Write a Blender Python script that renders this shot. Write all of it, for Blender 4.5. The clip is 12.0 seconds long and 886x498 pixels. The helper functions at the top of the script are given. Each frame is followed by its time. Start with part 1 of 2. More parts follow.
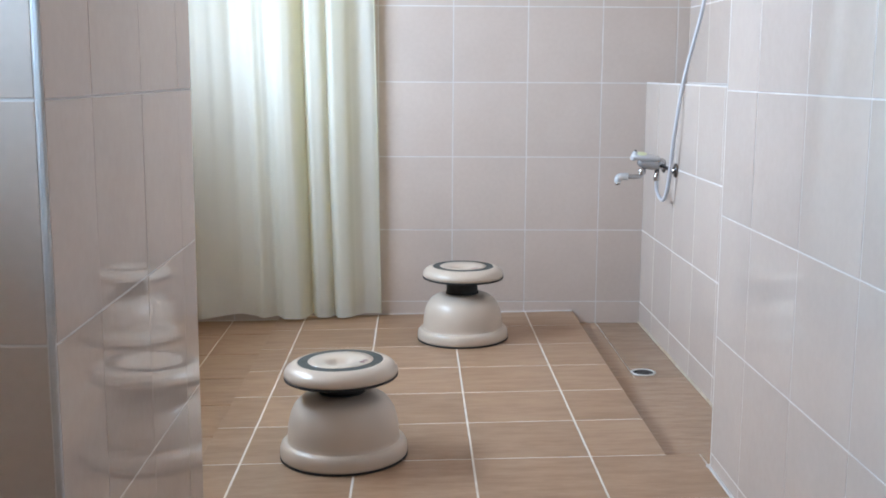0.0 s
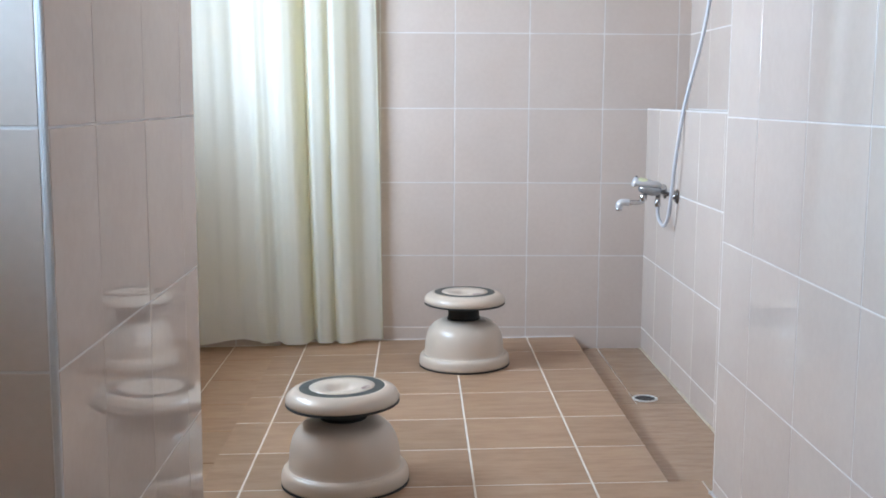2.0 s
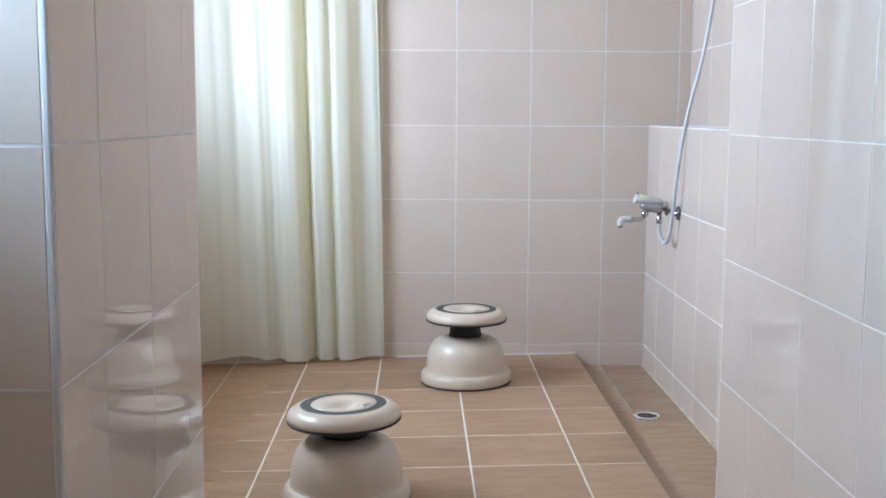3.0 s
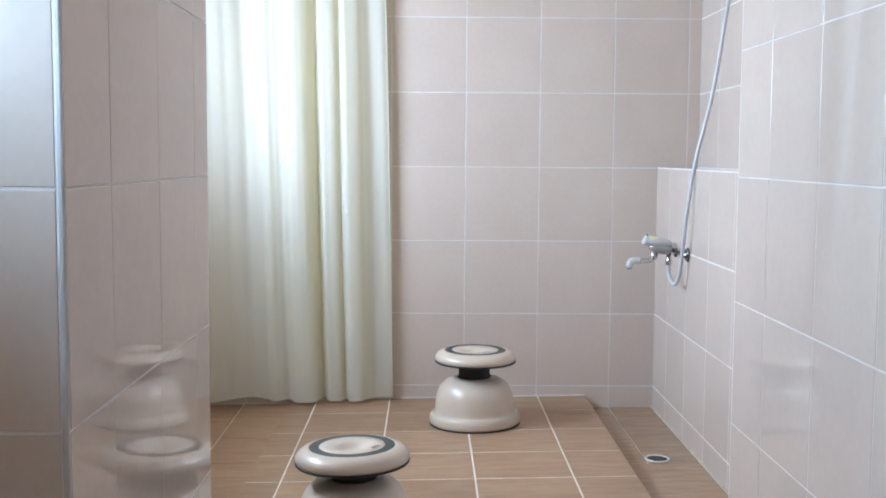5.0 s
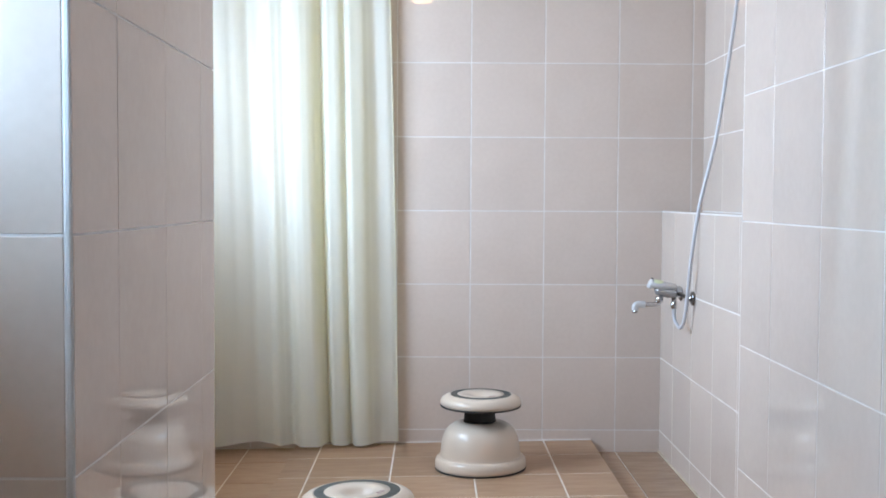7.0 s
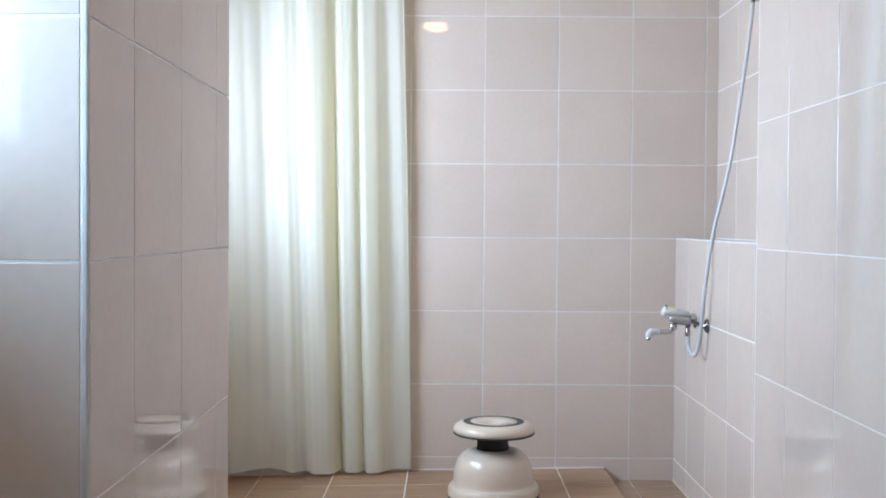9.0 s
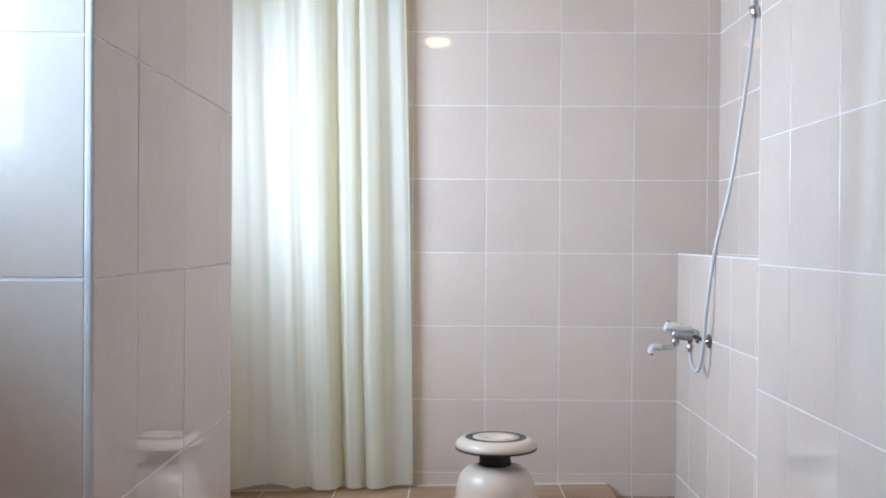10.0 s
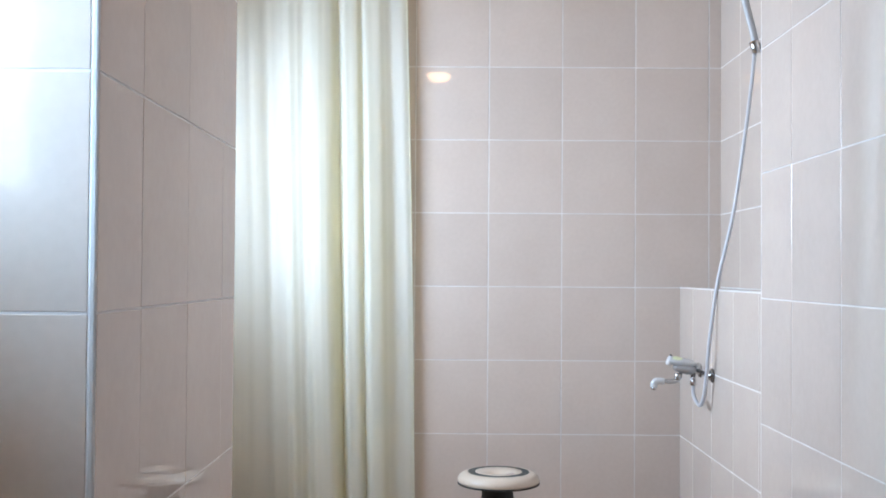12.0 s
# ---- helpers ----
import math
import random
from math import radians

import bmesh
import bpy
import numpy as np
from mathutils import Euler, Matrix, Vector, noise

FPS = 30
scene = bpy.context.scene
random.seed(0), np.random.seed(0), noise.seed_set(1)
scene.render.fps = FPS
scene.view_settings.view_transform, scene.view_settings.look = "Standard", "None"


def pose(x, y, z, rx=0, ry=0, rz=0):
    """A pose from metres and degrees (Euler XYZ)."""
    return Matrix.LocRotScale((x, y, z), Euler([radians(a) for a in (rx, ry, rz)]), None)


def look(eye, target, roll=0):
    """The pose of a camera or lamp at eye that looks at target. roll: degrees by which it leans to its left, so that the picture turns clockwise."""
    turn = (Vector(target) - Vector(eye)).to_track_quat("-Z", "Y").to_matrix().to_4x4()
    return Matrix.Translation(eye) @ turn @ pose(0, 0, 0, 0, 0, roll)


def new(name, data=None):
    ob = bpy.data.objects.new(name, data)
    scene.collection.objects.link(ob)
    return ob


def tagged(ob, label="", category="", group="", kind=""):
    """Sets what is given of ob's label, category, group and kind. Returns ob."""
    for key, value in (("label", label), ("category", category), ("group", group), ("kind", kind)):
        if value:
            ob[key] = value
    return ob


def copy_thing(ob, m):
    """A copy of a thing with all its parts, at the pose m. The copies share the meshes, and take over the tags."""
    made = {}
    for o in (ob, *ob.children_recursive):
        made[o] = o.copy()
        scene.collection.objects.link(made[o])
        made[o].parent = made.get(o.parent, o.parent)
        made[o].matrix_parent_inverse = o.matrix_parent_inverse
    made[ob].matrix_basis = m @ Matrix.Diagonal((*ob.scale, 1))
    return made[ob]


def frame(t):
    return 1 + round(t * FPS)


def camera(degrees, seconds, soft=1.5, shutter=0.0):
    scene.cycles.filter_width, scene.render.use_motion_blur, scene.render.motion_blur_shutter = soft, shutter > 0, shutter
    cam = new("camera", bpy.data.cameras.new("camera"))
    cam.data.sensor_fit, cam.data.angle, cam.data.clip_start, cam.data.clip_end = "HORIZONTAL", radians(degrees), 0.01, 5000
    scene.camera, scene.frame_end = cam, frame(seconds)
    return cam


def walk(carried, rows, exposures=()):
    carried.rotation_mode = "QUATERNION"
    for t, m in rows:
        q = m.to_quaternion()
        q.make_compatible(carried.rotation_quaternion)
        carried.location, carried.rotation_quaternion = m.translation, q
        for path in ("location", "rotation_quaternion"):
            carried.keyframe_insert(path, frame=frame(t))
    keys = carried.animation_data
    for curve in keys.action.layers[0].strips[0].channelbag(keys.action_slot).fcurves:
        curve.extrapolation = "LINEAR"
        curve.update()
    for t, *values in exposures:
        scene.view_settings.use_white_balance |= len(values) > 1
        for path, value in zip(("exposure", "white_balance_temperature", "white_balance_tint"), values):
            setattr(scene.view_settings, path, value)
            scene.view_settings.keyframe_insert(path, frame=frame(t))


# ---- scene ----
cam = camera(44.0, 12.0, soft=1.8)
PATH = [
    (0, (0.002, 0.039, 0.979), (0.051, 2.012, 0.661), 0.3),
    (0.5, (0.0, 0.039, 0.981), (0.049, 2.015, 0.672), 0.3),
    (1, (0.001, 0.037, 0.98), (0.049, 2.014, 0.682), 0.3),
    (1.5, (0.0, 0.037, 0.982), (0.048, 2.016, 0.696), 0.3),
    (2, (0.002, 0.035, 0.982), (0.048, 2.016, 0.709), 0.3),
    (2.5, (0.0, 0.035, 0.982), (0.046, 2.018, 0.724), 0.3),
    (3, (0.0, 0.034, 0.983), (0.044, 2.019, 0.74), 0.3),
    (5, (-0.002, 0.033, 0.988), (0.026, 2.025, 0.817), 0.4),
    (5.5, (-0.002, 0.03, 0.989), (0.023, 2.024, 0.838), 0.4),
    (6, (-0.002, 0.028, 0.99), (0.021, 2.024, 0.86), 0.4),
    (6.5, (-0.002, 0.028, 0.992), (0.019, 2.025, 0.881), 0.4),
    (7, (0.0, 0.024, 0.992), (0.017, 2.022, 0.899), 0.3),
    (9, (-0.003, 0.023, 0.993), (-0.009, 2.022, 0.948), 0.4),
    (9.5, (-0.005, 0.024, 0.995), (-0.013, 2.023, 0.961), 0.3),
    (10, (-0.005, 0.021, 0.997), (-0.014, 2.021, 0.978), 0.4),
    (10.5, (-0.005, 0.019, 0.997), (-0.015, 2.019, 0.994), 0.4),
    (11, (-0.004, 0.018, 0.998), (-0.015, 2.018, 1.009), 0.4),
    (11.5, (-0.006, 0.018, 0.998), (-0.017, 2.018, 1.025), 0.4),
    (12, (-0.006, 0.017, 0.998), (-0.019, 2.017, 1.04), 0.4),
]
walk(cam, [(t, look(eye, target, roll)) for t, eye, target, roll in PATH])


# ---- light ----
world = bpy.data.worlds.new("sky")
scene.world = world
world.use_nodes = True
_bg = world.node_tree.nodes["Background"]
_sky = world.node_tree.nodes.new("ShaderNodeTexSky")
_sky.sky_type = "NISHITA"
_sky.sun_disc = False
_sky.sun_elevation, _sky.sun_rotation = radians(40), radians(-100)
world.node_tree.links.new(_sky.outputs[0], _bg.inputs[0])
_bg.inputs[1].default_value = 0.1


def window_light(name, m, w, h, watts, colour):
    """Daylight that comes in through a window's opening."""
    d = bpy.data.lights.new(name, "AREA")
    d.shape, d.size, d.size_y, d.energy, d.color = "RECTANGLE", w, h, watts, colour
    ob = new(name, d)
    ob.matrix_world = m
    return ob


DAY = (0.58, 0.77, 1.0)
DAY_FRONT = (0.43, 0.69, 1.0)
DEEP = 0.34  # thickness of the outer wall
# left-hand windows: one in the shower bay, one in the front room
WIN_BAY = (2.70, 4.05, 1.06, 1.80)      # y0, y1, z0, z1
WIN_FRONT = (0.6, 1.28, 1.15, 1.64)
X_BAY, X_FRONT = -1.15, -0.82
window_light("daylight_bay", pose(X_BAY - DEEP + 0.02, sum(WIN_BAY[:2]) / 2, sum(WIN_BAY[2:]) / 2, 0, -82, 0), 0.72, 1.33, 101, DAY)
window_light("daylight_front", pose(X_FRONT - DEEP + 0.02, sum(WIN_FRONT[:2]) / 2, sum(WIN_FRONT[2:]) / 2, 0, -90, 0), 0.47, 0.66, 45, DAY_FRONT)

# ---- materials ----


class Mat:
    def __init__(self, name, rough=0.5, metal=0.0):
        self.m = bpy.data.materials.new(name)
        self.m.use_nodes = True
        self.t = self.m.node_tree
        self.b = self.t.nodes["Principled BSDF"]
        self.b.inputs["Roughness"].default_value = rough
        self.b.inputs["Metallic"].default_value = metal
        self.co = self.t.nodes.new("ShaderNodeTexCoord").outputs["Object"]
        self.geo = self.t.nodes.new("ShaderNodeNewGeometry").outputs["Position"]

    def node(self, kind, **values):
        n = self.t.nodes.new(kind)
        for k, v in values.items():
            n.inputs[k].default_value = v
        return n

    def link(self, a, b):
        self.t.links.new(a, b)

    def noise(self, scale, detail=3.0, stretch=None, world_space=True, rough=0.5, own=False):
        n = self.node("ShaderNodeTexNoise", Scale=scale, Detail=detail, Roughness=rough)
        src = self.geo if world_space else self.co
        if own:  # each piece shows its own stretch of the pattern
            sc = self.node("ShaderNodeVectorMath")
            sc.operation = "MULTIPLY_ADD"
            self.link(self.random(), sc.inputs[0])
            sc.inputs[1].default_value = (37.0, 53.0, 19.0)
            self.link(src, sc.inputs[2])
            src = sc.outputs[0]
        if stretch:
            mp = self.node("ShaderNodeMapping")
            mp.inputs["Scale"].default_value = stretch
            self.link(src, mp.inputs["Vector"])
            src = mp.outputs[0]
        self.link(src, n.inputs["Vector"])
        return n.outputs["Fac"]

    def ramp(self, fac, stops):
        r = self.node("ShaderNodeValToRGB")
        e = r.color_ramp.elements
        while len(e) < len(stops):
            e.new(0.5)
        for el, (p, c) in zip(e, stops):
            el.position, el.color = p, (*c, 1)
        self.link(fac, r.inputs[0])
        return r.outputs[0]

    def mix(self, fac, a, b, blend="MIX"):
        n = self.node("ShaderNodeMix")
        n.data_type, n.blend_type = "RGBA", blend
        for v, i in ((fac, 0), (a, 6), (b, 7)):
            if isinstance(v, (int, float)):
                n.inputs[i].default_value = v
            elif isinstance(v, tuple):
                n.inputs[i].default_value = (*v, 1)
            else:
                self.link(v, n.inputs[i])
        return n.outputs[2]

    def span(self, fac, lo, hi):
        n = self.node("ShaderNodeMapRange")
        n.inputs["To Min"].default_value, n.inputs["To Max"].default_value = lo, hi
        self.link(fac, n.inputs["Value"])
        return n.outputs[0]

    def random(self):
        return self.t.nodes.new("ShaderNodeObjectInfo").outputs["Random"]

    def bump(self, fac, strength, distance):
        n = self.node("ShaderNodeBump", Strength=strength, Distance=distance)
        self.link(fac, n.inputs["Height"])
        old = self.b.inputs["Normal"]
        if old.is_linked:
            self.link(old.links[0].from_socket, n.inputs["Normal"])
        self.link(n.outputs[0], old)

    def colour(self, c):
        if isinstance(c, tuple):
            self.b.inputs["Base Color"].default_value = (*c, 1)
        else:
            self.link(c, self.b.inputs["Base Color"])
        return self

    def rough(self, fac, lo, hi):
        self.link(self.span(fac, lo, hi), self.b.inputs["Roughness"])


def wall_tile_material():
    k = Mat("glazed_wall_tile", 0.1)
    cloud = k.noise(6, 4, own=True)
    weave = k.noise(60, 3, (1, 1, 1))
    base = k.ramp(cloud, [(0.3, (0.565, 0.476, 0.419)), (0.7, (0.598, 0.510, 0.452))])
    base = k.mix(0.18, base, k.ramp(weave, [(0.35, (0.533, 0.446, 0.391)), (0.65, (0.627, 0.538, 0.482))]))
    tone = k.span(k.random(), 0.965, 1.03)
    comb = k.node("ShaderNodeCombineColor")
    for i in range(3):
        k.link(tone, comb.inputs[i])
    k.colour(k.mix(1.0, base, comb.outputs[0], "MULTIPLY"))
    k.rough(k.noise(9, 2), 0.0, 0.006)
    k.bump(k.noise(7, 1), 0.004, 0.0010)
    k.bump(k.noise(26, 1), 0.0016, 0.0006)
    return k.m


def floor_tile_material(name, shift, rough):
    k = Mat(name, 0.35)
    grain = k.noise(3.0, 6, (1.0, 2.6, 1.0), rough=0.68, own=True)
    patch = k.noise(3.4, 4, own=True)
    base = k.ramp(grain, [(0.32, (0.335, 0.190, 0.107)), (0.5, (0.405, 0.245, 0.145)), (0.7, (0.462, 0.296, 0.187))])
    base = k.mix(k.span(patch, 0.0, 0.7), base, (0.385, 0.254, 0.158))
    fibre = k.noise(7, 6, (1.0, 5.0, 1.0), rough=0.7, own=True)
    base = k.mix(0.5, base, k.ramp(fibre, [(0.36, (0.289, 0.167, 0.098)), (0.5, (0.408, 0.259, 0.162)), (0.66, (0.500, 0.347, 0.235))]))
    speck = k.noise(120, 3, own=True)
    base = k.mix(k.span(speck, -0.15, 0.35), base, (0.33, 0.235, 0.165))
    tone = k.span(k.random(), 0.86 * shift, 1.05 * shift)
    comb = k.node("ShaderNodeCombineColor")
    for i in range(3):
        k.link(tone, comb.inputs[i])
    k.colour(k.mix(1.0, base, comb.outputs[0], "MULTIPLY"))
    k.rough(patch, rough, rough + 0.18)
    k.bump(grain, 0.2, 0.0015)
    k.bump(k.noise(220, 2), 0.12, 0.0006)
    return k.m


def grout_material(name, light, dark):
    k = Mat(name, 0.75)
    k.colour(k.ramp(k.noise(14, 4), [(0.3, dark), (0.62, light)]))
    k.bump(k.noise(300, 2), 0.3, 0.0008)
    return k.m


def plain(name, c, rough=0.4, metal=0.0, vary=0.06, scale=30, relief=0.0, coat=0.0):
    k = Mat(name, rough, metal)
    k.b.inputs["Coat Weight"].default_value, k.b.inputs["Coat Roughness"].default_value = coat, 0.1
    k.colour(k.ramp(k.noise(scale, 3), [(0.3, tuple(v * (1 - vary) for v in c)), (0.7, tuple(min(1, v * (1 + vary)) for v in c))]))
    k.rough(k.noise(scale * 2, 2), max(0.02, rough * 0.8), rough * 1.25)
    if relief:
        k.bump(k.noise(scale * 8, 2), 0.2, relief)
    return k.m


def curtain_material():
    k = Mat("translucent_curtain_cloth", 0.5)
    weave = k.noise(900, 1)
    tone = k.ramp(k.noise(3, 2), [(0.3, (0.775, 0.795, 0.785)), (0.7, (0.80, 0.82, 0.815))])
    k.colour(tone)
    k.b.inputs["Roughness"].default_value = 0.42
    tr = k.node("ShaderNodeBsdfTranslucent")
    k.link(k.mix(0.9, tone, (0.97, 0.92, 0.60)), tr.inputs["Color"])
    mx = k.node("ShaderNodeMixShader", Fac=0.5)
    k.link(k.b.outputs[0], mx.inputs[1])
    k.link(tr.outputs[0], mx.inputs[2])
    k.link(mx.outputs[0], k.t.nodes["Material Output"].inputs["Surface"])
    k.bump(weave, 0.05, 0.0003)
    return k.m


TILE = wall_tile_material()
FLOOR = floor_tile_material("wood_grain_floor_tile", 1.0, 0.3)
GUTTER = floor_tile_material("damp_floor_tile", 0.97, 0.06)
GROUT = grout_material("white_grout", (0.68, 0.65, 0.635), (0.59, 0.555, 0.535))
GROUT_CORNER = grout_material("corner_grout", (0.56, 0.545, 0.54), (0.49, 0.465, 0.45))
GROUT_FLOOR = grout_material("floor_grout", (0.80, 0.76, 0.71), (0.68, 0.61, 0.54))
GROUT_STAINED = grout_material("stained_grout", (0.57, 0.50, 0.41), (0.42, 0.32, 0.22))
PLASTER = plain("beige_plaster", (0.72, 0.575, 0.45), 0.6, vary=0.03, scale=4, relief=0.001)
CEILING = plain("ceiling_paint", (0.64, 0.45, 0.30), 0.7, vary=0.02, scale=5)
PLASTIC = plain("ivory_plastic", (0.59, 0.50, 0.415), 0.36, vary=0.015, scale=12, coat=0.35)
RUBBER = plain("dark_grey_plastic", (0.014, 0.015, 0.015), 0.65, vary=0.1)
GREY_BAND = plain("grey_green_band", (0.05, 0.056, 0.053), 0.55, vary=0.06)
CHROME = plain("chrome", (0.50, 0.50, 0.51), 0.14, 1.0, vary=0.02)
DARK_CHROME = plain("dull_chrome", (0.24, 0.24, 0.25), 0.17, 1.0, vary=0.05)
STEEL = plain("brushed_steel", (0.82, 0.81, 0.79), 0.35, 0.6, vary=0.04)
DARK = plain("drain_shadow", (0.02, 0.02, 0.02), 0.7)
HOSE = plain("grey_white_hose", (0.52, 0.525, 0.56), 0.3, vary=0.03)
WHITE_PLASTIC = plain("white_plastic", (0.54, 0.54, 0.55), 0.2, vary=0.02)
SATIN = plain("satin_grey_metal", (0.42, 0.42, 0.43), 0.22, 0.6, vary=0.03)
STICKER = plain("pale_yellow_sticker", (0.62, 0.65, 0.42), 0.5, vary=0.06)
PRINT = plain("faded_pink_print", (0.33, 0.21, 0.22), 0.5, vary=0.05)
PIPE_GREY = plain("shower_handle_grey", (0.40, 0.40, 0.41), 0.3, vary=0.03)
CLOTH = curtain_material()
WINDOW_FRAME = plain("window_aluminium", (0.5, 0.5, 0.5), 0.35, 0.8)

# ---- mesh helpers ----


def finish(bm, name, material, smooth=False):
    me = bpy.data.meshes.new(name)
    bmesh.ops.recalc_face_normals(bm, faces=bm.faces)
    bm.to_mesh(me)
    bm.free()
    for p in me.polygons:
        p.use_smooth = smooth
    me.materials.append(material)
    return me


def part(name, bm, material, parent=None, label="", smooth=False):
    ob = new(name, finish(bm, name, material, smooth))
    if parent:
        ob.parent = parent
    if label:
        ob["label"] = label
    return ob


def box(bm, x0, x1, y0, y1, z0, z1, bevel=0.0):
    r = bmesh.ops.create_cube(bm, size=1, matrix=Matrix.LocRotScale(((x0 + x1) / 2, (y0 + y1) / 2, (z0 + z1) / 2), None, (x1 - x0, y1 - y0, z1 - z0)))
    if bevel:
        edges = list({e for v in r["verts"] for e in v.link_edges})
        bmesh.ops.bevel(bm, geom=edges, offset=bevel, segments=2, affect="EDGES", profile=0.5)
    return bm


def boxes(*sizes, bevel=0.0):
    bm = bmesh.new()
    for s in sizes:
        box(bm, *s, bevel=bevel)
    return bm


def lathe(profile, n=64, close=False):
    """A turned shape from (radius, height) pairs round the z axis."""
    bm = bmesh.new()
    rings = []
    for r, z in profile:
        if r < 1e-5:
            rings.append([bm.verts.new((0, 0, z))])
        else:
            rings.append([bm.verts.new((r * math.cos(2 * math.pi * i / n), r * math.sin(2 * math.pi * i / n), z)) for i in range(n)])
    pairs = list(zip(rings, rings[1:])) + ([(rings[-1], rings[0])] if close else [])
    for a, b in pairs:
        for i in range(n):
            j = (i + 1) % n
            f = [a[i % len(a)], a[j % len(a)], b[j % len(b)], b[i % len(b)]]
            f = list(dict.fromkeys(f))
            if len(f) > 2:
                bm.faces.new(f)
    return bm


def smooth_line(points, steps=8):
    """Points along a Catmull-Rom line through the given ones."""
    p = [Vector(q) for q in points]
    p = [2 * p[0] - p[1], *p, 2 * p[-1] - p[-2]]
    out = []
    for a, b, c, d in zip(p, p[1:], p[2:], p[3:]):
        for i in range(steps):
            t = i / steps
            out.append(0.5 * (2 * b + (c - a) * t + (2 * a - 5 * b + 4 * c - d) * t * t + (3 * b - a - 3 * c + d) * t ** 3))
    return out + [p[-2]]


def tube(points, radius, n=14, bm=None, radii=None):
    bm = bm or bmesh.new()
    pts = [Vector(q) for q in points]
    up, rings = None, []
    for i, q in enumerate(pts):
        d = (pts[min(i + 1, len(pts) - 1)] - pts[max(i - 1, 0)]).normalized()
        if up is None:
            up = d.orthogonal().normalized()
        up = (up - d * up.dot(d)).normalized()
        side = d.cross(up)
        r = radii[i] if radii else radius
        rings.append([bm.verts.new(q + r * (math.cos(2 * math.pi * k / n) * up + math.sin(2 * math.pi * k / n) * side)) for k in range(n)])
    for a, b in zip(rings, rings[1:]):
        for k in range(n):
            bm.faces.new((a[k], a[(k + 1) % n], b[(k + 1) % n], b[k]))
    bm.faces.new(rings[0][::-1])
    bm.faces.new(rings[-1])
    return bm


TILE_MESHES = {}


def tile_mesh(w, h, depth, material, bevel):
    key = (round(w, 3), round(h, 3), depth, material.name)
    if key not in TILE_MESHES:
        bm = bmesh.new()
        rows = []
        for inset, z in ((0, -depth), (0, -bevel), (bevel * 0.45, -bevel * 0.3), (bevel * 1.3, 0)):
            a, b = w / 2 - inset, h / 2 - inset
            rows.append([bm.verts.new(v) for v in ((-a, -b, z), (a, -b, z), (a, b, z), (-a, b, z))])
        for lo, hi in zip(rows, rows[1:]):
            for i in range(4):
                bm.faces.new((lo[i], lo[(i + 1) % 4], hi[(i + 1) % 4], hi[i]))
        bm.faces.new(rows[-1])
        TILE_MESHES[key] = finish(bm, "tile", material)
    return TILE_MESHES[key]


rng = random.Random(7)


def tiles(parent, origin, u, v, us, vs, material=TILE, gap=0.0048, depth=0.007, bevel=0.0008, uneven=0.0002, gap_v=None):
    """Lay tiles between the joints us and vs on the plane through origin that u and v span; it faces u x v."""
    u, v, origin = Vector(u), Vector(v), Vector(origin)
    n = u.cross(v)
    turn = Matrix((u, v, n)).transposed().to_4x4()
    for a, b in zip(us, us[1:]):
        for c, d in zip(vs, vs[1:]):
            w, h = b - a - gap, d - c - (gap_v or gap)
            if w < 0.008 or h < 0.008:
                continue
            ob = new("tile", tile_mesh(w, h, depth, material, bevel))
            ob.parent = parent
            place = origin + u * (a + b) / 2 + v * (c + d) / 2 + n * rng.uniform(-uneven, uneven)
            lean = pose(0, 0, 0, rng.uniform(-0.05, 0.05), rng.uniform(-0.05, 0.05), rng.uniform(-0.04, 0.04))
            ob.matrix_basis = Matrix.Translation(place) @ turn @ lean


# ---- structure ----
ROWS_Z = [-0.055] + [0.04 + 0.3 * i for i in range(9)] + [2.5]
TOP = 2.5
Y_BACK, X_NEAR, X_LEDGE, X_UPPER = 4.5, 0.742, 0.933, 1.098
PIER_X, PIER_Y0, PIER_Y1 = -0.4418, 1.363, 2.233
R = 0.0008  # how far the grout lies behind the tiles' faces


def structure(name, bm, material, label, category):
    ob = part(name, bm, material)
    return tagged(ob, label, category, kind="structure")


wall_back = structure("wall_back", boxes((X_BAY - DEEP, 1.25, Y_BACK + R, Y_BACK + 0.15, -0.2, TOP)), GROUT,
                      "back wall of square beige glazed tiles with white grout", "wall")
wall_right = structure("wall_right", boxes((X_UPPER + R, X_UPPER + 0.15, 2.5, Y_BACK, -0.2, TOP)), GROUT,
                       "tiled side wall above the low ledge", "wall")
wall_ledge = structure("wall_ledge", boxes((X_LEDGE + R, X_UPPER + R, 2.5, Y_BACK, -0.2, 0.943 - R)), GROUT,
                       "low tiled ledge wall carrying the shower tap", "ledge")
wall_near = structure("wall_near", boxes((X_NEAR + R, X_UPPER + 0.15, -1.7, 2.66, -0.2, TOP)), GROUT,
                      "projecting side wall of pale glazed tiles", "wall")
wall_pier = structure("wall_pier", boxes((X_BAY - DEEP, PIER_X - R, PIER_Y0 + R, PIER_Y1, -0.2, TOP)), GROUT,
                      "projecting pier clad in glossy beige tiles", "wall")


def wall_with_window(name, x0, x1, y0, y1, win, label):
    a, b, c, d = win
    return structure(name, boxes((x0, x1, y0, a, -0.2, TOP), (x0, x1, b, y1, -0.2, TOP), (x0, x1, a, b, -0.2, c), (x0, x1, a, b, d, TOP)), PLASTER, label, "wall")


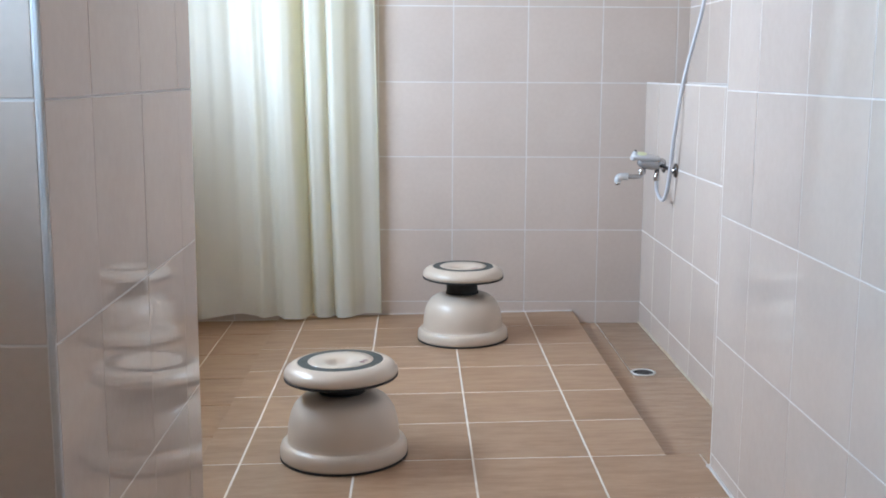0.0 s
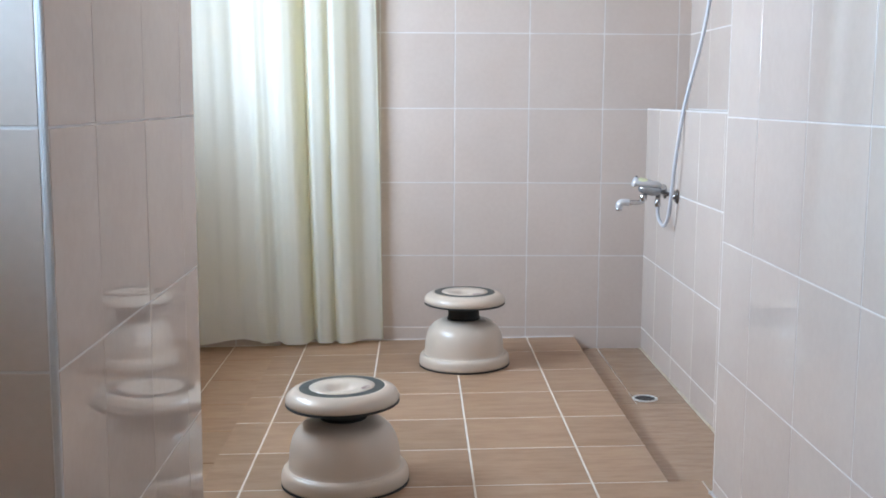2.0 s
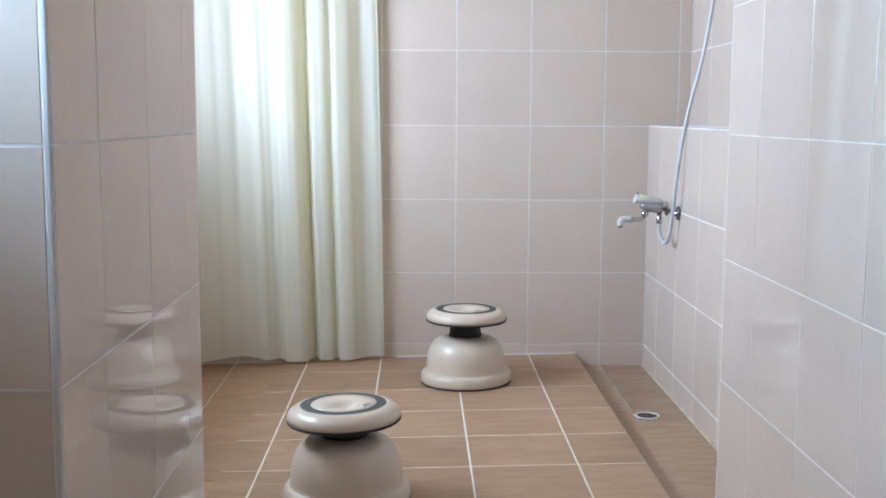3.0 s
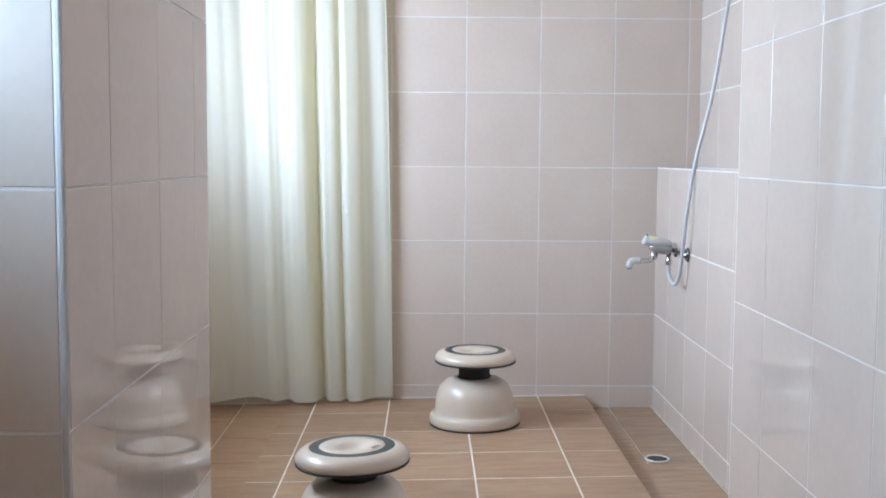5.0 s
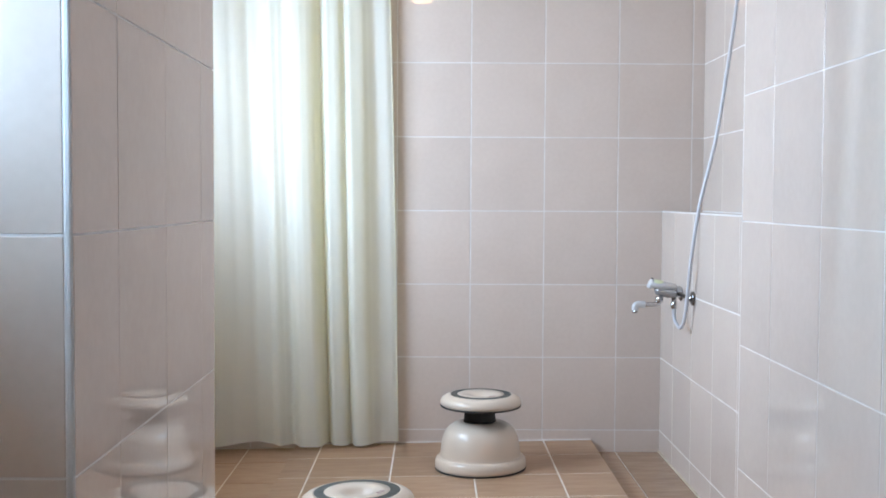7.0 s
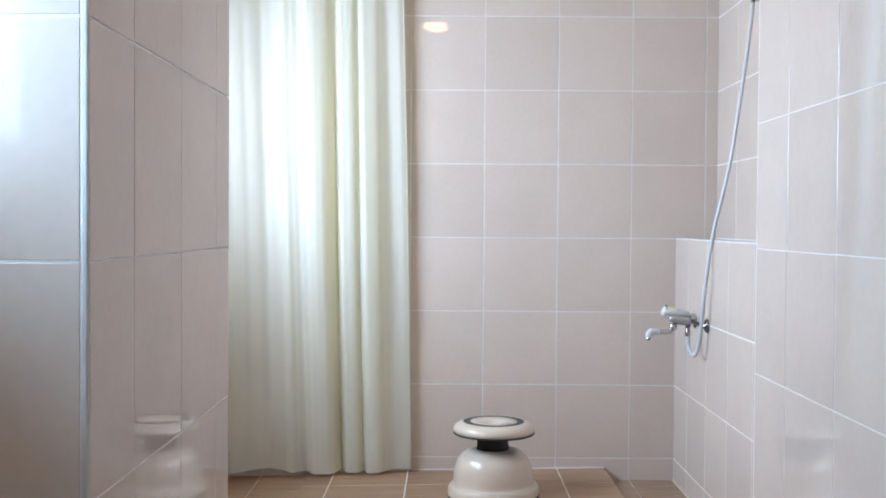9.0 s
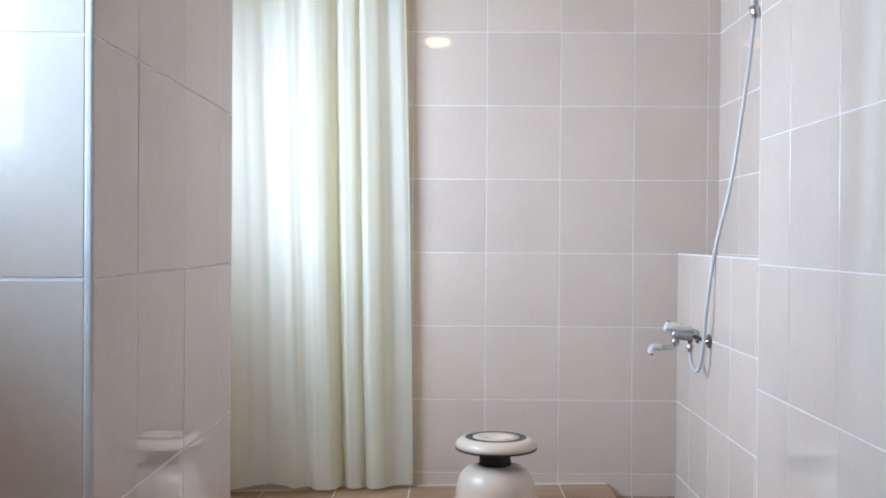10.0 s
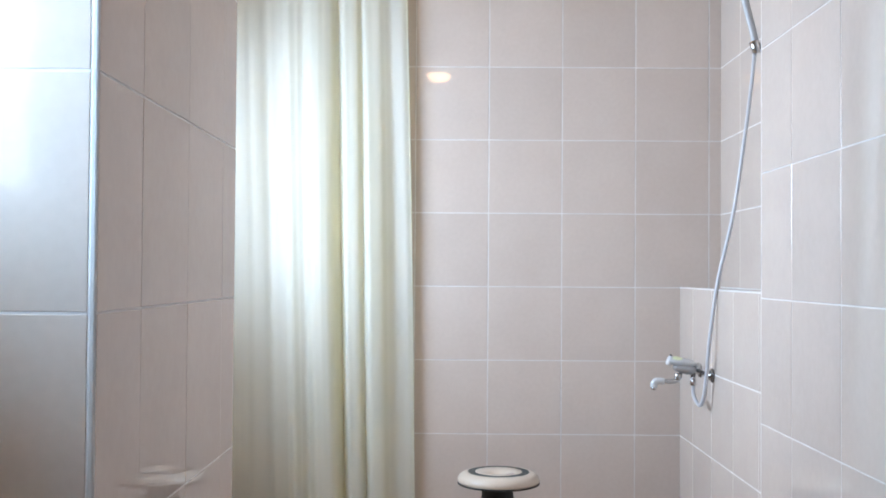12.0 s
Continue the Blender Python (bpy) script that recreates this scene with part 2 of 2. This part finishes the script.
wall_bay = wall_with_window("wall_bay", X_BAY - DEEP, X_BAY, PIER_Y1, Y_BACK, WIN_BAY, "brown-beige side wall of the shower bay with a window")
wall_front = wall_with_window("wall_front", X_FRONT - DEEP, X_FRONT, -1.7, PIER_Y0, WIN_FRONT, "brown-beige side wall of the front room with a window")
wall_rear = structure("wall_rear", boxes((X_BAY - DEEP, X_UPPER + 0.15, -1.85, -1.7, -0.2, TOP)), PLASTER, "plain brown-beige wall closing the front room", "wall")
ceiling = structure("ceiling", boxes((X_BAY - DEEP, X_UPPER + 0.15, -1.85, Y_BACK + 0.15, TOP, TOP + 0.1)), CEILING, "plain beige ceiling", "ceiling")


def window(name, x, win):
    a, b, c, d = win
    top = tagged(part(name, boxes((x - DEEP + 0.03, x - DEEP + 0.06, a, a + 0.04, c, d), (x - DEEP + 0.03, x - DEEP + 0.06, b - 0.04, b, c, d), (x - DEEP + 0.03, x - DEEP + 0.06, a + 0.04, b - 0.04, c, c + 0.04), (x - DEEP + 0.03, x - DEEP + 0.06, a + 0.04, b - 0.04, d - 0.04, d)), WINDOW_FRAME),
                 "aluminium window in the side wall", "window", kind="structure")
    return top


window("window_1", X_BAY, WIN_BAY)
window("window_2", X_FRONT, WIN_FRONT)

# floor: raised platform with a lower channel on either side, and the floor in front of it
PLAT = (-0.562, 0.652)
Y_STEP = 2.757
LOW = -0.05
LOW_LEFT = -0.014
# the raised floor falls a little towards the window side, so that water runs off
FALL = Matrix.Translation((0.66, 0, 0)) @ pose(0, 0, 0, 0, -1.146, 0) @ Matrix.Translation((-0.66, 0, 0))
floor = structure("floor", boxes((X_BAY, X_NEAR + R, -1.7, Y_STEP - 0.003, -0.2, -R), (PLAT[0], PLAT[1], Y_STEP - 0.003, Y_BACK + R, -0.2, -R)), GROUT_FLOOR,
                  "raised brown tiled floor with pale grout", "floor")
channel_right = structure("channel_right", boxes((PLAT[1], X_LEDGE + R, Y_STEP - 0.003, Y_BACK + R, -0.2, LOW - 0.002)), GROUT_FLOOR,
                          "sunken brown tiled drainage channel beside the ledge", "floor")
channel_left = structure("channel_left", boxes((X_BAY, PLAT[0], Y_STEP - 0.003, Y_BACK + R, -0.2, LOW_LEFT - 0.002)), GROUT_FLOOR,
                         "sunken brown tiled channel under the curtain", "floor")
floor.matrix_basis = FALL
channel_left.matrix_basis = FALL


# ---- bathing stools ----
def stool(name, label):
    top = new(name)
    tagged(top, label, "stool", "bathing stools")
    part("foot_gasket", lathe([(0.0, 0.0), (0.160, 0.0), (0.1650, 0.0010), (0.1650, 0.0050), (0.0, 0.0062)]), RUBBER, top, "thin black rubber rim", True)
    body = [(0.05, 0.170), (0.062, 0.1705), (0.078, 0.169), (0.096, 0.163), (0.112, 0.153), (0.125, 0.138), (0.134, 0.120), (0.1395, 0.100),
            (0.1425, 0.078), (0.1435, 0.058), (0.1440, 0.047), (0.1458, 0.0445), (0.150, 0.0455), (0.155, 0.0445), (0.1595, 0.040), (0.1628, 0.033), (0.1645, 0.024),
            (0.1648, 0.014), (0.164, 0.0075), (0.161, 0.0055), (0.05, 0.006)]
    part("body", lathe(body, 96), PLASTIC, top, "", True)
    part("neck", lathe([(0.0, 0.166), (0.0595, 0.166), (0.0600, 0.174), (0.057, 0.176), (0.056, 0.202), (0.057, 0.232), (0.0, 0.232)], 64), RUBBER, top, "dark grey swivel neck")
    part("seat_gasket", lathe([(0.0, 0.2115), (0.135, 0.212), (0.1440, 0.2132), (0.1466, 0.2158), (0.1460, 0.2195), (0.0, 0.2192)], 96), RUBBER, top, "black rim under the seat", True)
    seat = [(0.0000, 0.2396), (0.0130, 0.2398), (0.0220, 0.2413), (0.0300, 0.2457), (0.0370, 0.2510), (0.0460, 0.2551), (0.0650, 0.2567), (0.0840, 0.2572),
            (0.0842, 0.2565), (0.1100, 0.2560), (0.1102, 0.2567), (0.1150, 0.2556), (0.1240, 0.2530), (0.1330, 0.2484), (0.1410, 0.2416), (0.1455, 0.2334), (0.1462, 0.2259), (0.1443, 0.2202), (0.1400, 0.2180), (0.0000, 0.2180)]
    s = part("seat", lathe(seat, 96), PLASTIC, top, "round ivory swivel seat with a dimple", True)
    part("band", lathe([(0.0846, 0.2555), (0.0846, 0.2572), (0.1097, 0.2564), (0.1097, 0.2555)], 96, True), GREY_BAND, s, "dark grey ring")
    for dx, dy, w in ((0.056, -0.030, 0.022), (0.062, -0.018, 0.014), (0.052, -0.040, 0.010)):
        part("print_mark", boxes((dx - w / 2, dx + w / 2, dy - 0.0022, dy + 0.0022, 0.2550, 0.2574)), PRINT, s, "faded pink print")
    return top


def stand_on_floor(x, y, turn):
    return FALL @ pose(x, y, 0, 0, 0, turn) @ Matrix.Scale(1.013, 4)


s1 = stool("bathing_stool", "round ivory plastic bathing stool with grey ringed seat")
s1.matrix_basis = stand_on_floor(-0.187, 2.815, 10)
s2 = copy_thing(s1, stand_on_floor(0.178, 4.065, -25))


def set_seat(top, lift, lean):
    """Screw the swivel seat up or down and let it lean a little."""
    for ob in top.children:
        if ob.name.startswith("seat"):
            ob.matrix_basis = pose(0, 0, lift, 0, lean, 0)


set_seat(s1, -0.004, -0.5)
set_seat(s2, 0.013, 1.2)

# ---- shower tap ----
TAP_Y, TAP_Z = 4.03, 0.636
tap = new("shower_tap")
tap.matrix_basis = pose(X_LEDGE, TAP_Y, TAP_Z)
tagged(tap, "chrome wall-mounted shower mixer tap with white lever cover", "tap")


def along_x(bm):
    bmesh.ops.rotate(bm, verts=bm.verts, matrix=Matrix.Rotation(radians(-90), 3, "Y"))
    return bm


def oval(x, y, z, length, width, height, tip=1.0, tilt=0.0, n=36):
    """A rounded body along x that tapers towards -x, by tip, and tilts upwards there."""
    steps = 18
    prof = [(0.0, 0.0)] + [(math.sin(math.pi * i / steps) ** 0.55 * (tip + (1 - tip) * (1 - i / steps)), (1 - math.cos(math.pi * i / steps)) / 2) for i in range(1, steps)] + [(0.0, 1.0)]
    bm = along_x(lathe(prof, n))
    bmesh.ops.scale(bm, verts=bm.verts, vec=(length, width / 2, height / 2))
    bmesh.ops.translate(bm, verts=bm.verts, vec=(length / 2, 0, 0))
    bmesh.ops.rotate(bm, verts=bm.verts, matrix=Matrix.Rotation(radians(tilt), 3, "Y"))
    bmesh.ops.translate(bm, verts=bm.verts, vec=(x, y, z))
    return bm


for dy in (-0.092, 0.099):
    bm = along_x(lathe([(0.0, -0.002), (0.026, -0.002), (0.026, 0.003), (0.022, 0.008), (0.014, 0.010), (0.011, 0.011), (0.011, 0.020), (0.0, 0.020)], 32))
    bmesh.ops.translate(bm, verts=bm.verts, vec=(0, dy, 0))
    part("flange", bm, DARK_CHROME, tap, "", True)
part("inlet", tube(smooth_line([(-0.012, -0.092, 0), (-0.020, -0.075, 0.003), (-0.030, -0.045, 0.008), (-0.046, -0.015, 0.014)], 6), 0.0075), DARK_CHROME, tap, "dull chrome inlet elbow", True)
part("inlet", tube(smooth_line([(-0.016, 0.099, 0), (-0.034, 0.080, 0.006), (-0.048, 0.035, 0.014)], 6), 0.009), DARK_CHROME, tap, "dull chrome inlet elbow", True)
part("valve_body", oval(-0.084, -0.012, 0.017, 0.084, 0.062, 0.046, 0.75, 9), SATIN, tap, "satin grey valve body", True)
part("lever_cover", oval(-0.094, -0.014, 0.040, 0.104, 0.054, 0.032, 0.92, 8), WHITE_PLASTIC, tap, "glossy pale lever cover", True)
bm = lathe([(0.0, -0.018), (0.008, -0.018), (0.0115, -0.014), (0.0130, 0.0), (0.0125, 0.012), (0.009, 0.017), (0.0, 0.018)], 32)
bmesh.ops.scale(bm, verts=bm.verts, vec=(0.85, 1.3, 1))
bmesh.ops.rotate(bm, verts=bm.verts, matrix=Matrix.Rotation(radians(24), 3, "Y"))
bmesh.ops.translate(bm, verts=bm.verts, vec=(-0.138, -0.014, 0.046))
part("knob", bm, WHITE_PLASTIC, tap, "pale temperature knob", True)
bm = lathe([(0.0, 0.0), (0.004, 0.0), (0.0045, 0.004), (0.003, 0.008), (0.0, 0.009)], 16)
bmesh.ops.translate(bm, verts=bm.verts, vec=(-0.134, -0.014, 0.060))
part("screw_cap", bm, RUBBER, tap, "dark screw cap", True)
part("sticker", oval(-0.112, -0.014, 0.048, 0.046, 0.046, 0.028, 0.95, 8), STICKER, tap, "pale yellow sticker", True)
bm = along_x(lathe([(0.0, 0.018), (0.0195, 0.018), (0.0205, 0.022), (0.0205, 0.038), (0.0185, 0.042), (0.0, 0.042)], 6))
bmesh.ops.translate(bm, verts=bm.verts, vec=(-0.010, -0.012, 0.018))
part("nut", bm, CHROME, tap, "chrome hexagonal nut")
part("spout_nut", lathe([(0.0, -0.032), (0.012, -0.032), (0.0135, -0.028), (0.0135, -0.014), (0.011, -0.010), (0.0, -0.010)], 24), CHROME, tap, "", True).location = (-0.108, -0.02, 0.011)
part("spout", tube(smooth_line([(-0.108, -0.02, -0.012), (-0.109, -0.02, -0.021), (-0.116, -0.02, -0.0265), (-0.128, -0.02, -0.0285), (-0.145, -0.021, -0.029), (-0.168, -0.022, -0.0285)], 6), 0.0085), CHROME, tap, "chrome swivel spout", True)
noz = part("nozzle", tube(smooth_line([(-0.160, -0.022, -0.029), (-0.176, -0.022, -0.0275), (-0.188, -0.022, -0.0285), (-0.1955, -0.022, -0.036), (-0.197, -0.022, -0.050)], 6), 0.0125), WHITE_PLASTIC, tap, "white spout cover", True)
part("aerator", lathe([(0.0, -0.066), (0.009, -0.066), (0.0095, -0.055), (0.0, -0.055)], 24), CHROME, noz, "", True).location = (-0.197, -0.022, 0.007)
part("hose_outlet", lathe([(0.0, -0.045), (0.0095, -0.045), (0.0115, -0.041), (0.0115, -0.026), (0.0095, -0.022), (0.0095, 0.0), (0.0, 0.0)], 24), CHROME, tap, "", True).location = (-0.052, -0.01, 0)

# ---- hand shower: hose, bracket, handle ----
hand = new("hand_shower")
hand.matrix_basis = pose(X_UPPER, 3.80, 1.78)
tagged(hand, "grey hand shower with long pale hose in wall bracket", "shower")
HOSE_LINE = [(0.881, 4.02, 0.600), (0.882, 4.01, 0.555), (0.892, 3.965, 0.527), (0.901, 3.935, 0.564), (0.905, 3.903, 0.668), (0.908, 3.88, 0.770),
             (0.930, 3.86, 0.965), (0.979, 3.84, 1.204), (1.009, 3.82, 1.439), (1.032, 3.81, 1.634), (1.042, 3.8, 1.76)]
part("hose", tube([Vector(p) - Vector((X_UPPER, 3.80, 1.78)) for p in smooth_line(HOSE_LINE, 10)], 0.0068, 12), HOSE, hand, "long pale flexible hose", True)
bm = lathe([(0.0, -0.022), (0.014, -0.022), (0.0165, -0.018), (0.018, 0.018), (0.0155, 0.022), (0.0, 0.022)], 32)
bmesh.ops.rotate(bm, verts=bm.verts, matrix=Matrix.Rotation(radians(-18), 3, "Y"))
bmesh.ops.translate(bm, verts=bm.verts, vec=(-0.052, 0, 0.004))
bracket = part("bracket", bm, CHROME, hand, "chrome holder cup", True)
part("arm", boxes((-0.045, -0.008, -0.012, 0.012, -0.016, 0.018), (-0.010, 0.002, -0.022, 0.022, -0.035, 0.035), bevel=0.003), CHROME, bracket, "", False)
part("handle", tube(smooth_line([(-0.050, 0, 0.0), (-0.060, 0, 0.05), (-0.075, 0, 0.11), (-0.092, 0, 0.175), (-0.112, -0.002, 0.235)], 5), 0.0125, 16), PIPE_GREY, hand, "grey tapered handle", True)
bm = lathe([(0.0, 0.0), (0.028, 0.0), (0.034, 0.006), (0.033, 0.016), (0.018, 0.030), (0.0, 0.034)], 32)
bmesh.ops.rotate(bm, verts=bm.verts, matrix=Matrix.Rotation(radians(40), 3, "Y"))
bmesh.ops.translate(bm, verts=bm.verts, vec=(-0.128, -0.002, 0.232))
part("shower_head", bm, PIPE_GREY, hand, "", True)

# ---- floor drain ----
drain = new("floor_drain")
drain.matrix_basis = pose(0.792, 3.72, LOW)
tagged(drain, "small round chrome floor drain with dark slots", "drain")
part("well", lathe([(0.0, 0.0005), (0.0365, 0.0005), (0.0365, 0.0012), (0.0, 0.0012)], 40), DARK, drain, "dark drain opening")
part("ring", lathe([(0.035, 0.0004), (0.044, 0.0004), (0.0435, 0.0035), (0.041, 0.0045), (0.037, 0.0040), (0.035, 0.003)], 48, True), STEEL, drain, "bright metal ring", True)
for i in range(-2, 3):
    half = math.sqrt(0.0355 ** 2 - (i * 0.0105) ** 2)
    part("bar", boxes((i * 0.0105 - 0.0014, i * 0.0105 + 0.0014, -half, half, 0.001, 0.0032)), DARK_CHROME, drain)
for y in (-0.012, 0.012):
    part("bar", boxes((-0.033, 0.033, y - 0.0014, y + 0.0014, 0.001, 0.0031)), DARK_CHROME, drain)

# ---- curtain on its rod ----
curtain = new("shower_curtain")
tagged(curtain, "translucent pale yellow curtain hanging in soft folds", "curtain")
curtain.matrix_basis = pose(-0.607, 4.437, -0.0078) @ Matrix.Scale(1.012, 4)
FOLDS = [(-0.138, 4.350), (-0.165, 4.335), (-0.205, 4.330), (-0.232, 4.300), (-0.255, 4.262), (-0.285, 4.250), (-0.310, 4.262), (-0.326, 4.320), (-0.345, 4.262),
         (-0.372, 4.250), (-0.398, 4.262), (-0.418, 4.330), (-0.445, 4.215), (-0.480, 4.185), (-0.525, 4.190), (-0.555, 4.275), (-0.585, 4.262), (-0.615, 4.250),
         (-0.645, 4.300), (-0.70, 4.33), (-0.76, 4.28), (-0.83, 4.23), (-0.90, 4.24), (-0.97, 4.31), (-1.04, 4.25), (-1.10, 4.29)]
line = smooth_line([(x, y, 0) for x, y in FOLDS], 14)
bm = bmesh.new()
H = 2.28
grid = []
for r in range(41):
    z = H * r / 40
    k = r / 40
    row = []
    for i, q in enumerate(line):
        x, y = q.x, q.y
        gather = 1 - 0.45 * k
        sway = 0.012 * math.sin(2.3 * z + 9 * x) * (1 - 0.4 * k)
        xx = -0.15 + (x + 0.15) * (1 - 0.01 * k) - 0.052 * k
        yy = 4.30 + 0.52 * (y - 4.30) * gather + 0.5 * sway + 0.0045 * math.sin(31 * x + 1.7 * z) * (1 - k * 0.5) + 0.0013 * math.sin(88 * x + 1.1 * z + 2 * math.sin(9 * x)) + 0.0003 * math.sin(205 * x + 0.6 * z + 3 * math.sin(14 * x))
        dz = 0.003 * math.sin(23 * x) + 0.06 * (y - 4.25) if r == 0 else 0
        row.append(bm.verts.new((xx + 0.25 * sway + 0.6, yy - 4.3, z + dz)))
    grid.append(row)
for a, b in zip(grid, grid[1:]):
    for i in range(len(a) - 1):
        bm.faces.new((a[i], a[i + 1], b[i + 1], b[i]))
edge = [row[0].co.copy() for row in grid]
cloth = part("cloth", bm, CLOTH, curtain, "", True)
part("hem", tube(edge, 0.0028, 8), CLOTH, cloth, "stitched edge hem", True)
part("rod", tube([(-0.55, 0, 2.295), (1.65, 0, 2.295)], 0.0125), CHROME, curtain, "chrome curtain rod", True)

# ---- warm ceiling lamp of the front room ----
lamp = new("ceiling_lamp")
lamp.matrix_basis = pose(-0.09, 0.78, TOP)
tagged(lamp, "small round warm ceiling lamp", "lamp")
k = Mat("warm_lamp_glass", 0.4)
k.colour((0.9, 0.8, 0.65))
k.b.inputs["Emission Color"].default_value = (1.0, 0.56, 0.29, 1)
k.b.inputs["Emission Strength"].default_value = 21
part("base", lathe([(0.0, 0.0), (0.10, 0.0), (0.10, -0.018), (0.0, -0.018)], 32), WHITE_PLASTIC, lamp)
part("shade", lathe([(0.0, -0.015), (0.085, -0.018), (0.088, -0.040), (0.07, -0.062), (0.04, -0.072), (0.0, -0.075)], 40), k.m, lamp, "glowing warm shade", True)

# ---- white corner trims and sealant ----
def trim(name, bm, material, label):
    return tagged(part(name, bm, material), label, "trim", kind="structure")


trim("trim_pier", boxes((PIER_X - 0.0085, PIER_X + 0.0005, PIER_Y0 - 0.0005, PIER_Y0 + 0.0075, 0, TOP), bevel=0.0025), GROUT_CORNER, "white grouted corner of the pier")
trim("trim_near", boxes((X_NEAR - 0.0005, X_NEAR + 0.006, 2.654, 2.6605, 0, TOP), bevel=0.002), GROUT, "white grouted corner of the side wall")
trim("trim_ledge", boxes((X_LEDGE + 0.0005, X_LEDGE + 0.006, 2.7, Y_BACK, 0.938, 0.9445), bevel=0.002), GROUT, "white grouted edge of the ledge")
trim("sealant_back", boxes((X_BAY, PLAT[0], Y_BACK - 0.005, Y_BACK + 0.002, LOW_LEFT - 0.003, LOW_LEFT + 0.003), (PLAT[0], PLAT[1], Y_BACK - 0.006, Y_BACK + 0.002, -0.003, 0.004), bevel=0.002), GROUT, "white sealant along the back wall foot").matrix_basis = FALL
trim("sealant_near", boxes((X_NEAR - 0.006, X_NEAR + 0.002, 0.0, 2.66, -0.003, 0.006), bevel=0.002), GROUT, "white sealant along the side wall foot")
trim("sealant_end", boxes((X_NEAR - 0.009, X_NEAR + 0.005, 2.654, 2.668, -0.003, 0.008), bevel=0.004), GROUT, "blob of white sealant at the wall corner")
trim("sealant", boxes((X_LEDGE - 0.006, X_LEDGE + 0.002, 2.7, Y_BACK, LOW - 0.004, LOW + 0.006), bevel=0.002), GROUT_STAINED, "yellowed sealant along the ledge foot")

# ---- tiles ----
tiles(wall_back, (0, Y_BACK, 0), (1, 0, 0), (0, 0, 1), [-1.14, -1.05, -0.75, -0.45, -0.15, 0.15, 0.45, 0.75, 1.05, 1.102], ROWS_Z)
tiles(wall_right, (X_UPPER, 0, 0), (0, -1, 0), (0, 0, 1), [-4.5, -4.2, -3.9, -3.6, -3.3, -3.0, -2.7], [0.943] + ROWS_Z[5:])
tiles(wall_ledge, (X_LEDGE, 0, 0), (0, -1, 0), (0, 0, 1), [-4.5, -4.26, -3.96, -3.66, -3.36, -3.06, -2.7], [-0.055, 0.04, 0.34, 0.64, 0.941])
tiles(wall_ledge, (0, 0, 0.943), (0, 1, 0), (-1, 0, 0), [2.7, 3.0, 3.3, 3.6, 3.9, 4.2, 4.5], [-X_UPPER, -X_LEDGE - 0.004])
tiles(wall_near, (X_NEAR, 0, 0), (0, -1, 0), (0, 0, 1), [-2.658, -2.423, -2.12, -1.82, -1.52, -1.22, -0.92, -0.62, -0.32, -0.02, 0.28, 0.58, 0.88, 1.18, 1.48, 1.7], [0.0] + ROWS_Z[1:], gap=0.0031)
tiles(wall_pier, (PIER_X, 0, 0), (0, 1, 0), (0, 0, 1), [PIER_Y0 + 0.008, 1.565, 1.838, 2.111, PIER_Y1], [0.0] + [z + 0.004 for z in ROWS_Z[1:-1]] + [TOP], gap=0.0016, gap_v=0.0036, bevel=0.0004)
tiles(wall_pier, (0, PIER_Y0, 0), (1, 0, 0), (0, 0, 1), [X_FRONT, -0.746, PIER_X - 0.008], [0.0] + [z + 0.004 for z in ROWS_Z[1:-1]] + [TOP], gap=0.0036)

Y_J = [2.757 - 0.2985 * i for i in range(15)][::-1] + [3.055, 3.354, 3.653, 3.952, 4.248, 4.5]
COLS = [PLAT[0] - 0.003, -0.453, -0.154, 0.149, 0.4555, PLAT[1] + 0.003]
tiles(floor, (0, 0, 0), (1, 0, 0), (0, 1, 0), COLS, Y_J[14:], FLOOR, 0.0055)
COLS = [X_FRONT, -0.752, *COLS[:-1], X_NEAR]
tiles(floor, (0, 0, 0), (1, 0, 0), (0, 1, 0), COLS, [-1.7, *Y_J[:15]], FLOOR, 0.0055)
tiles(floor, (0, 0, 0), (1, 0, 0), (0, 1, 0), [-1.14, -1.05, X_FRONT], Y_J[12:15], FLOOR, 0.0055)
tiles(channel_right, (0, 0, LOW), (1, 0, 0), (0, 1, 0), [PLAT[1], 0.752, X_LEDGE], [3.665, 4.5], GUTTER, 0.003, 0.006)
tiles(channel_right, (0, 0, LOW), (1, 0, 0), (0, 1, 0), [PLAT[1], X_LEDGE], [Y_STEP, 3.665], GUTTER, 0.003, 0.006)
tiles(channel_left, (0, 0, LOW_LEFT), (1, 0, 0), (0, 1, 0), [-1.14, -1.05, -0.756, PLAT[0]], [Y_STEP, 3.02, 3.32, 3.62, 3.94, 4.25, 4.5], FLOOR, 0.005)
